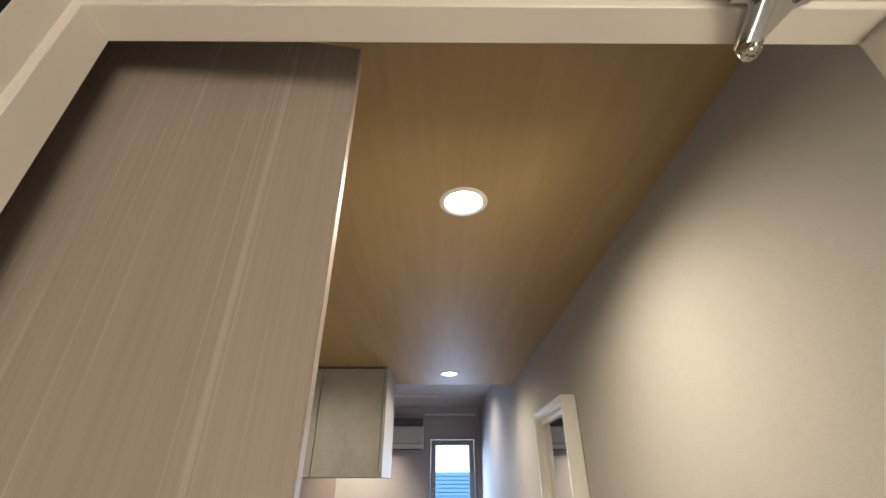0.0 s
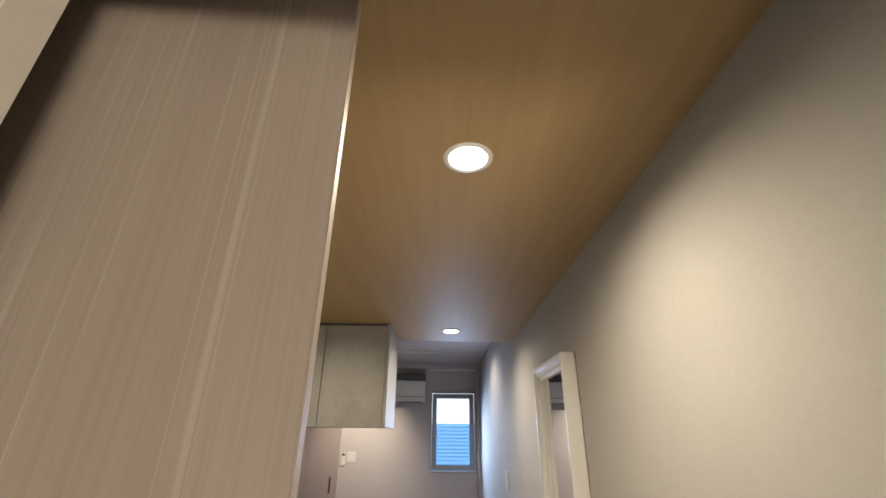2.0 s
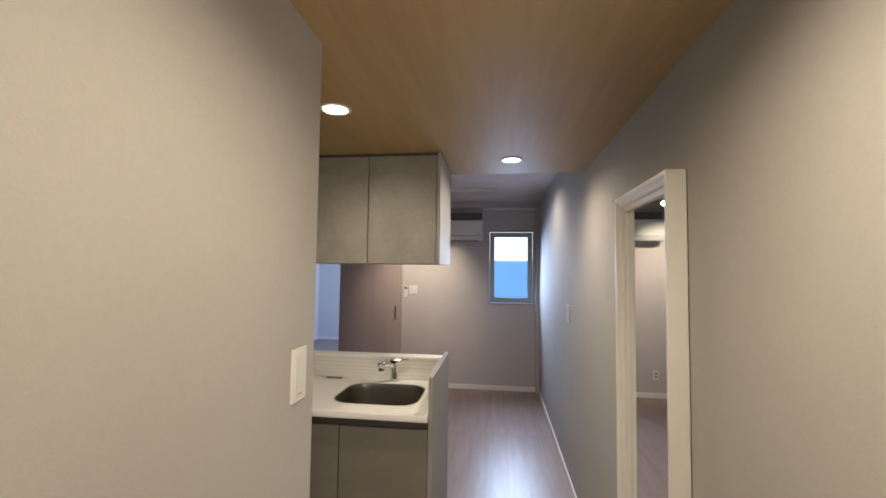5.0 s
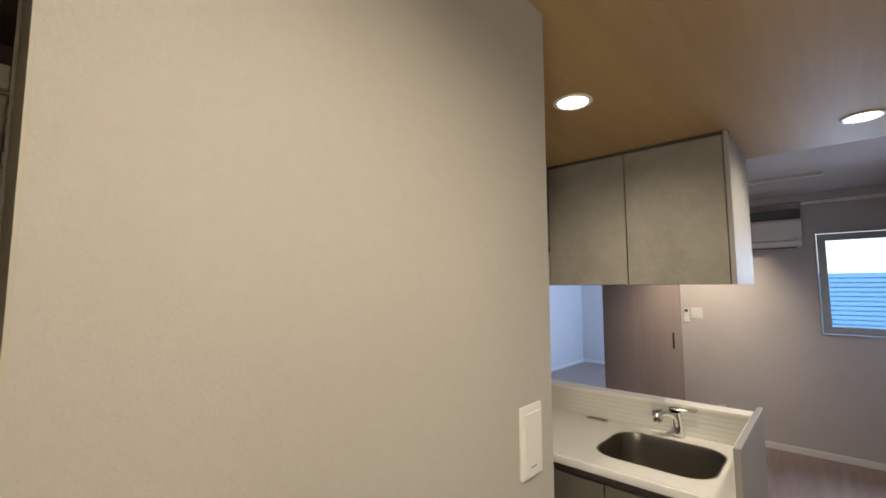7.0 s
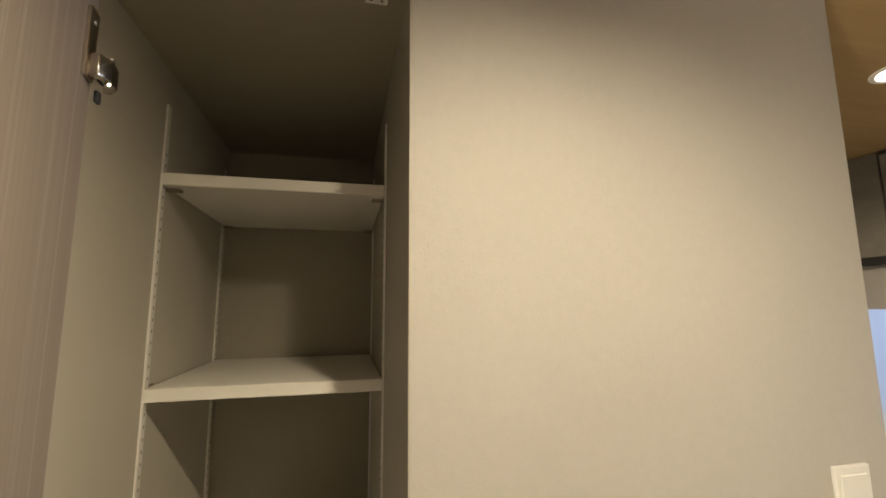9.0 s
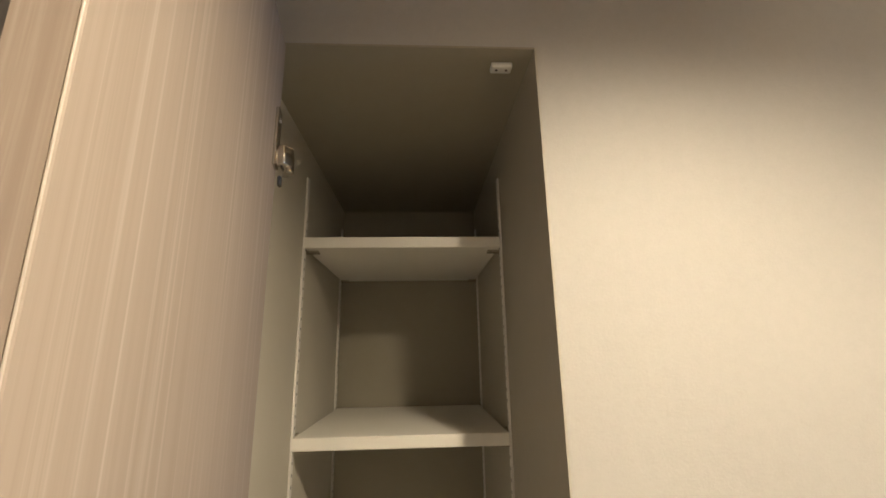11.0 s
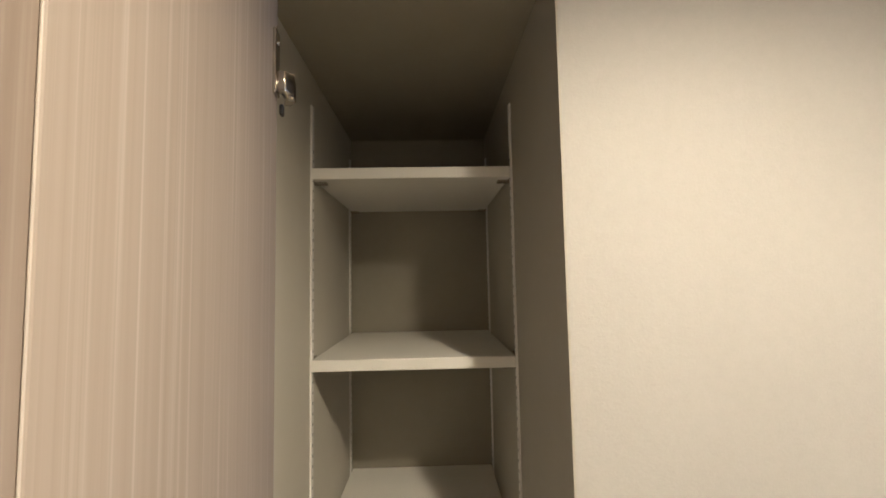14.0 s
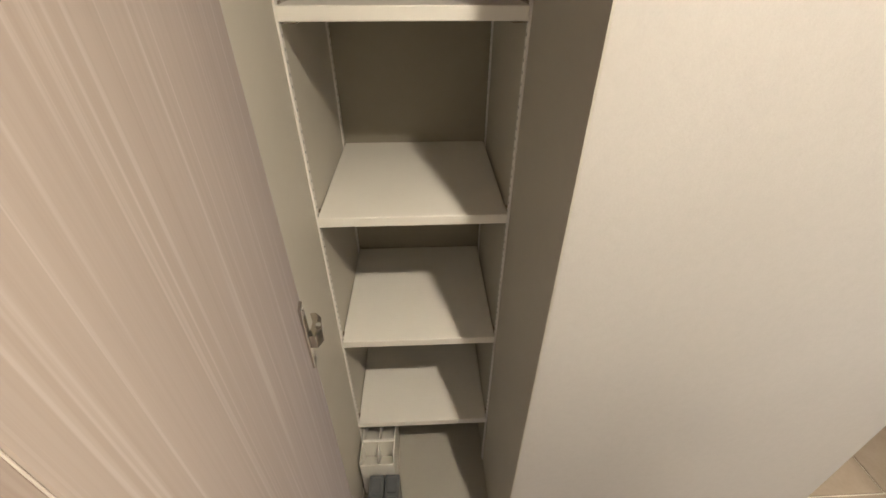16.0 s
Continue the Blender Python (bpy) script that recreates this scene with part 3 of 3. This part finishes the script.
part("edge_strip", box(-0.003, 0.001, 0.004, KB - KF - 0.012, KZ, 1.044, 0.001), WHITE, part_wall, "white edge strip")

# low wall behind the counter
bm = box(-2.28, PX0, KB + 0.012, KB + 0.08, 0, 1.008)
structure("wall_low", bm, WHITE_WALL, "low white wall behind the kitchen counter", "wall")
structure("trim_low_wall", box(-2.28, PX0, KB - 0.004, KB + 0.088, 1.008, 1.022, 0.002), WHITE, "white cap board on the low wall", "trim")
structure("trim_splash", box(-2.28, PX0, KB, KB + 0.011, KZ, 1.008), SPLASH, "white horizontally ribbed splash panel", "trim")

# base cabinets
def base_unit(x0, x1):
    c = thing("base_cabinet", "taupe laminate kitchen base cabinet", "cabinet", Matrix.Translation((x0, KF, 0)), "kitchen base cabinets")
    w = x1 - x0
    part("body", box(0.002, w - 0.002, 0.035, KB - KF - 0.01, 0.10, KZ - 0.20), BASE_LAMINATE, c)
    part("plinth", box(0.0, w, 0.07, 0.09, 0, 0.10), DARK, c, "dark recessed plinth")
    d = part("door", box(0.0025, w - 0.0025, 0.012, 0.032, 0.105, KZ - 0.085, 0.0015), BASE_LAMINATE, c, "taupe laminate door")
    part("grip_rail", box(0.0, w, 0.022, 0.034, KZ - 0.083, KZ - 0.042), DARK, c, "dark finger-grip channel")
    part("edge", box(0.0025, w - 0.0025, 0.010, 0.018, KZ - 0.0845, KZ - 0.081), STEEL, d, "thin bright edge")


SPLIT = -0.868
base_unit(SPLIT, KX1)
base_unit(SPLIT - 0.45, SPLIT)
base_unit(SPLIT - 0.90, SPLIT - 0.45)

# worktop with a sink cut-out
SCX, SCY, SW2, SH2, SR = -0.732, 2.672, 0.220, 0.188, 0.10


def rounded(cx, cy, hw, hh, r, n=6):
    pts = []
    for sx, sy, a0 in ((1, 1, 0), (-1, 1, 90), (-1, -1, 180), (1, -1, 270)):
        for k in range(n + 1):
            a = radians(a0 + 90 * k / n)
            pts.append((cx + sx * (hw - r) + r * math.cos(a), cy + sy * (hh - r) + r * math.sin(a)))
    return pts


def slab_with_hole(outer, hole, z0, z1):
    bm = bmesh.new()
    loops = {}
    for z in (z0, z1):
        o = [bm.verts.new((x, y, z)) for x, y in outer]
        h = [bm.verts.new((x, y, z)) for x, y in hole]
        es = [bm.edges.new((l[i], l[(i + 1) % len(l)])) for l in (o, h) for i in range(len(l))]
        bmesh.ops.triangle_fill(bm, use_beauty=True, use_dissolve=False, edges=es)
        loops[z] = (o, h)
    for k in (0, 1):
        a, c = loops[z0][k], loops[z1][k]
        for i in range(len(a)):
            bm.faces.new((a[i], a[(i + 1) % len(a)], c[(i + 1) % len(a)], c[i]))
    bmesh.ops.recalc_face_normals(bm, faces=bm.faces)
    return bm


top = thing("worktop", "white solid kitchen worktop with a rounded front edge", "worktop", Matrix.Translation((0, 0, 0)))
hole = rounded(SCX, SCY, SW2, SH2, SR)
part("slab", slab_with_hole([(-2.28, KF - 0.02), (KX1, KF - 0.02), (KX1, KB), (-2.28, KB)], hole, KZ - 0.038, KZ), TOP, top)
part("front_lip", box(-2.28, KX1, KF - 0.036, KF - 0.0205, KZ - 0.034, KZ + 0.0004, 0.006, 3), TOP, top, smooth=True)

sink = thing("kitchen_sink", "rounded stainless steel sink set into the worktop", "sink", Matrix.Translation((SCX, SCY, KZ)))
bm = bmesh.new()
levels = [(1.03, 0.001), (1.0, 0.0), (0.985, -0.012), (0.97, -0.10), (0.93, -0.15), (0.80, -0.168), (0.2, -0.175)]
loops = []
for f, z in levels:
    loops.append([bm.verts.new((x, y, z)) for x, y in rounded(0, 0, SW2 * f, SH2 * f, SR * min(1, f))])
for a, c in zip(loops, loops[1:]):
    for i in range(len(a)):
        bm.faces.new((a[i], a[(i + 1) % len(a)], c[(i + 1) % len(a)], c[i]))
bm.faces.new(loops[-1])
bmesh.ops.recalc_face_normals(bm, faces=bm.faces)
for fc in bm.faces:
    fc.normal_flip()
part("bowl", bm, STEEL, sink, smooth=True)
part("drain", lathe([(0.001, -0.173), (0.03, -0.173), (0.036, -0.168), (0.040, -0.172)]), CHROME, sink, smooth=True)

tap = thing("kitchen_tap", "chrome single-lever mixer tap behind the sink", "tap", Matrix.Translation((-0.722, 2.93, KZ)))
part("base", lathe([(0.001, 0.0), (0.030, 0.0), (0.030, 0.005), (0.024, 0.010), (0.001, 0.010)]), CHROME, tap, smooth=True)
part("body", pipe([(0, 0, 0.008), (0, -0.002, 0.05), (-0.002, -0.010, 0.09), (-0.004, -0.022, 0.118), (-0.004, -0.024, 0.124)], 0.0255, 20), CHROME, tap, smooth=True)
part("spout", pipe([(-0.004, -0.012, 0.092), (-0.025, -0.045, 0.110), (-0.043, -0.078, 0.117), (-0.052, -0.098, 0.114)], 0.017, 16), CHROME, tap, smooth=True)
part("nozzle", lathe([(0.001, 0.0), (0.020, 0.0), (0.022, 0.004), (0.022, 0.036), (0.018, 0.043), (0.001, 0.044)], 20), CHROME, tap, smooth=True, m=pose(-0.055, -0.104, 0.084, 8, -5, 0))
part("lever", extrude([(-0.028, -0.036), (0.004, -0.042), (0.085, -0.018), (0.090, -0.006), (0.010, 0.0), (-0.026, -0.008)], "z", 0.127, 0.138, 0.003), CHROME, tap, smooth=True)

slit = thing("vent_slot", "small grey slotted vent set into the worktop", "vent", Matrix.Translation((-1.107, 2.938, KZ)))
part("plate", box(-0.06, 0.06, -0.026, 0.016, 0, 0.003, 0.001), SILVER, slit)
for k in range(4):
    part("slot", box(-0.05, 0.05, -0.022 + 0.010 * k, -0.018 + 0.010 * k, 0.0028, 0.0036), DARK, slit)

hob = thing("gas_hob", "black gas hob with wire pan supports on the worktop", "hob", Matrix.Translation((-1.62, 2.66, KZ)))
part("plate", box(-0.26, 0.26, -0.25, 0.25, 0, 0.012, 0.004, 2), ALU, hob)
for bx in (-0.13, 0.13):
    b = part("burner", lathe([(0.06, 0.012), (0.06, 0.02), (0.045, 0.028), (0.001, 0.028)]), BLACK, hob, smooth=True)
    b.location = (bx, 0.02, 0)
    g = part("pan_support", pipe([(-0.115, -0.115, 0.05), (0.115, -0.115, 0.05), (0.115, 0.115, 0.05), (-0.115, 0.115, 0.05), (-0.115, -0.115, 0.05)], 0.0055, 8), BLACK, hob)
    g.location = (bx, 0.08, 0)
    for sx in (-1, 1):
        for sy in (-1, 1):
            part("prong", pipe([(sx * 0.115, sy * 0.115, 0.012), (sx * 0.115, sy * 0.115, 0.05)], 0.005, 8), BLACK, g)
            part("prong", pipe([(sx * 0.115, sy * 0.04, 0.05), (sx * 0.045, sy * 0.02, 0.054)], 0.0045, 8), BLACK, g)

# wall cabinets
UX1, UF, UB, UZ0 = -0.413, 2.598, 3.10, 1.586


def wall_unit(x0, x1, z0, end=False):
    c = thing("wall_cabinet", "grey concrete-look kitchen wall cabinet under the ceiling", "wall cabinet", Matrix.Translation((x0, UF, z0)), "kitchen wall cabinets")
    w, h = x1 - x0, CEIL - z0
    part("body", box(0.001, w - (0.019 if end else 0.001), 0.021, UB - UF, 0.002, h - 0.012), CONCRETE, c)
    part("door", box(0.0022, w - (0.020 if end else 0.0022), 0.0, 0.019, 0.0, h - 0.016, 0.0012), CONCRETE, c, "grey concrete-look door")
    part("filler", box(0.0, w, 0.004, 0.03, h - 0.012, h), DARK, c, "dark shadow gap under the ceiling")
    if end:
        part("side_panel", box(w - 0.017, w, 0.002, UB - UF, 0.0, h - 0.002, 0.001), SIDEPANEL, c, "pale grey side panel")


US = -0.806
wall_unit(US, UX1, UZ0, True)
wall_unit(US - 0.375, US, UZ0)
hood = thing("range_hood", "grey range hood beside the wall cabinets", "range hood", Matrix.Translation((US - 0.385, UF, 0)))
part("cover", box(-0.60, 0.0, 0.01, UB - UF, 1.785, CEIL, 0.002), CONCRETE, hood)
part("filter_edge", box(-0.60, 0.0, 0.0, UB - UF, 1.755, 1.785, 0.003), BLACK, hood, "dark lower edge")

# wall above the hob, and a made-up fixture for the fill lamp outside the entrance
structure("wall_over_hob", box(-2.30, US - 0.377, UF + 0.025, UB, UZ0, 1.7545), CASING, "white wall panel behind the range hood", "wall")
ol = thing("fill_lamp_fixture", "plain white fixture added for the unseen fill lamp outside", "lamp", pose(0.65, -1.6, 0.95))
part("base", box(-0.06, 0.06, 0, 0.03, -0.10, 0.10, 0.006, 2), WHITE, ol)
part("shade", lathe([(0.001, 0.09), (0.05, 0.09), (0.055, 0.07), (0.055, -0.09), (0.05, -0.09)]), PLASTIC, ol, smooth=True, m=Matrix.Translation((0, 0.085, 0)))

# ---------------------------------------------------------------- living room
# air conditioner
ac = thing("air_conditioner", "white wall-mounted air conditioner above the window side", "air conditioner", Matrix.Translation((-0.308, YFAR, 1.939)))
acprof = [(0.0, 0.0), (-0.10, 0.0), (-0.165, 0.018), (-0.198, 0.065), (-0.200, 0.245), (-0.185, 0.272), (-0.02, 0.277), (0.0, 0.277)]
part("body", extrude(acprof, "x", -0.80, 0.0, 0.004), PLASTIC, ac, smooth=True)
part("louvre", extrude([(-0.172, 0.013), (-0.203, 0.058), (-0.199, 0.061), (-0.166, 0.016)], "x", -0.77, -0.03), PLASTIC, ac)
part("outlet", box(-0.76, -0.04, -0.150, -0.105, -0.002, 0.004), BLACK, ac, "dark air outlet")
part("front_gap", box(-0.795, -0.005, -0.2015, -0.196, 0.066, 0.070), DARK, ac)
part("intake", box(-0.78, -0.02, -0.17, -0.02, 0.2765, 0.281), BLACK, ac, "dark top intake grille")
# dark block stands in for shade on the wall between unit and beam
part("top_grille", box(-0.795, -0.004, -0.135, 0.0, 0.2815, 0.372, 0.004), GREYPLASTIC, ac, "dark grey block painted as the shade above the unit")
part("badge", box(-0.06, -0.035, -0.2020, -0.199, 0.085, 0.092), LABELBAR, ac)

# window
win = tagged(new("window_1"), "aluminium window with a pale neighbouring wall outside", "window", "", "structure")


def ring(x0, x1, z0, z1, t, y0, y1):
    bm = box(x0, x1, y0, y1, z0, z0 + t)
    cuboid(bm, x0, x1, y0, y1, z1 - t, z1)
    cuboid(bm, x0, x0 + t, y0, y1, z0 + t, z1 - t)
    cuboid(bm, x1 - t, x1, y0, y1, z0 + t, z1 - t)
    return bm


part("casing", ring(WX0 - 0.001, WX1 + 0.001, WZ0 - 0.001, WZ1 + 0.001, 0.016, YFAR - 0.012, YFAR + 0.044), CASING, win, "white casing")
part("window_frame", ring(WX0 + 0.018, WX1 - 0.018, WZ0 + 0.018, WZ1 - 0.018, 0.030, YFAR + 0.045, YFAR + 0.11), ALU, win, "grey aluminium frame")
part("sash", ring(WX0 + 0.048, WX1 - 0.048, WZ0 + 0.048, WZ1 - 0.048, 0.032, YFAR + 0.055, YFAR + 0.09), ALU, win, "grey aluminium sash")
pane = part("pane", box(WX0 + 0.08, WX1 - 0.08, YFAR + 0.07, YFAR + 0.075, WZ0 + 0.08, WZ1 - 0.08), GLASS, win, "clear glass")
pane.visible_shadow = False
part("handle", box(WX1 - 0.12, WX1 - 0.088, YFAR + 0.03, YFAR + 0.056, WZ0 + 0.07, WZ0 + 0.088, 0.003), ALU, win)

# curtain rail box over the window and the pipe cover in the corner
structure("trim_beam", box(-1.36, XR, YFAR - 0.10, YFAR, 2.385, ROOMCEIL, 0.002), GREYWALL, "shallow papered beam along the top of the far wall", "trim")
structure("trim_curtain_rail", box(-0.30, XR - 0.05, YFAR - 0.05, YFAR - 0.02, 2.355, 2.385, 0.003), WHITE, "white curtain rail above the window", "trim")
structure("trim_corner", box(XR - 0.045, XR, YFAR - 0.10, YFAR, 0.0, 2.385, 0.003), GREYWALL, "boxed pipe cover in the room corner", "trim")

# sliding door and doorway
sd = tagged(new("door_1"), "mauve-brown wood-grain sliding door on the far wall", "door", "", "structure")
part("panel", box(DX1 + 0.002, DX1 + 0.872, YFAR - 0.040, YFAR - 0.006, 0.006, 2.03, 0.002), MAUVE_WOOD, sd)
part("door_handle", box(DX1 + 0.780, DX1 + 0.800, YFAR - 0.046, YFAR - 0.038, 0.88, 1.06, 0.004), BLACK, sd, "slim dark metal pull")
structure("trim_door_rail", box(DX0 - 0.05, DX1 + 0.90, YFAR - 0.05, YFAR, 2.035, 2.075, 0.002), MAUVE_WOOD, "top rail of the sliding door", "trim")

# remote holder, switch and outlet on the far wall
rem = thing("remote_control", "white remote control in a wall holder", "remote control", Matrix.Translation((-1.335, YFAR, 1.26)))
part("holder", box(-0.026, 0.026, -0.018, 0, -0.075, -0.02, 0.003), PLASTIC, rem)
part("body", box(-0.022, 0.022, -0.016, -0.004, -0.07, 0.075, 0.004, 2), PLASTIC, rem)
part("display", box(-0.016, 0.016, -0.018, -0.015, 0.035, 0.065), BLACK, rem, "dark display")
plate("light_switch", pose(-1.235, YFAR, 1.285, 0, 0, 0), 0.11, 0.12, "white light switch plate beside the remote control", "light switch")
out = thing("wall_outlet", "white wall outlet above the baseboard", "outlet", pose(-1.05, YFAR, 0.28))
part("cover", box(-0.035, 0.035, -0.007, 0, -0.06, 0.06, 0.002), PLASTIC, out)
for z in (-0.02, 0.02):
    part("socket", box(-0.018, 0.018, -0.0085, -0.0065, z - 0.012, z + 0.012, 0.001), LABELBAR, out)

# lighting track with spot heads
tr = thing("lighting_track", "slim white ceiling track with spot heads", "track light", Matrix.Translation((-0.95, 5.0, ROOMCEIL)))
part("rail", box(-0.40, 0.82, -0.017, 0.017, -0.02, 0, 0.002), WHITE, tr)


def head(x, aim):
    m = Matrix.Translation((x, 0, -0.150))
    h = part("spot_head", lathe([(0.001, 0.05), (0.03, 0.05), (0.033, 0.03), (0.033, -0.05), (0.028, -0.05), (0.026, -0.04)]), WHITE, tr, "white spot head", smooth=True, m=m @ aim)
    part("lens", lathe([(0.001, -0.041), (0.026, -0.041)]), LED, h, "bright glowing lens")
    part("stem", tube(bmesh.new(), 0.006, -0.125, -0.018, 10, x, 0), WHITE, tr)


head(-0.10, look((0, 0, 0), (-0.35, 0.95, -0.85)))
head(0.15, look((0, 0, 0), (0.45, -0.95, -0.75)))

# neighbouring house outside the window
nb = thing("neighbour_house", "pale blue lap-sided wall of the neighbouring house", "house", Matrix.Translation((0, 7.6, -3.0)))
part("wall", box(-1.15, 3.0, 0.02, 0.3, 0, 4.73), SIDING, nb)
bme = None
for k in range(86):
    if bme is None:
        ob = part("siding_board", extrude([(0.02, 0.0), (0.004, 0.0), (0.0125, 0.0555), (0.02, 0.0555)], "x", -1.15, 3.0), SIDING, nb)
        bme = ob.data
    else:
        ob = new("siding_board", bme)
        ob.parent = nb
    ob.location = (0, 0, 0.055 * k)

# ---------------------------------------------------------------- floor pieces
fh = bpy.data.objects["floor_hall"]
tile_me = mesh_of("tile", box(-0.1625, 0.1625, -0.1625, 0.1625, -0.006, 0.0, 0.0015), TILE)
TP = 0.33
for ix in range(-5, 4):
    for iy in range(-6, 4):
        cx, cy = -0.75 + TP * (ix + 0.5), 2.10 + TP * (iy + 0.5)
        if cx - 0.165 < -2.30 or cx + 0.165 > XR + 0.1 or cy < 0.3 or cy > 3.0:
            continue
        if cx < XL + 0.1 and cy < WALLEND:
            continue
        ob = new("tile", tile_me)
        ob.parent = fh
        ob.location = (min(cx, XR - 0.1635), cy, 0.0)
fw = bpy.data.objects["floor"]
plank_me = mesh_of("plank", box(-0.0735, 0.0735, -0.739, 0.739, -0.012, 0.0, 0.0004), FLOOR_WOOD)
rng = random.Random(4)
for ix in range(31):
    cx = XR - 0.075 - 0.1474 * ix
    if cx < -4.1:
        break
    for iy in range(2):
        ob = new("plank", plank_me)
        ob.parent = fw
        ob.location = (cx, 3.05 + 0.739 + 1.4784 * iy, 0.0)
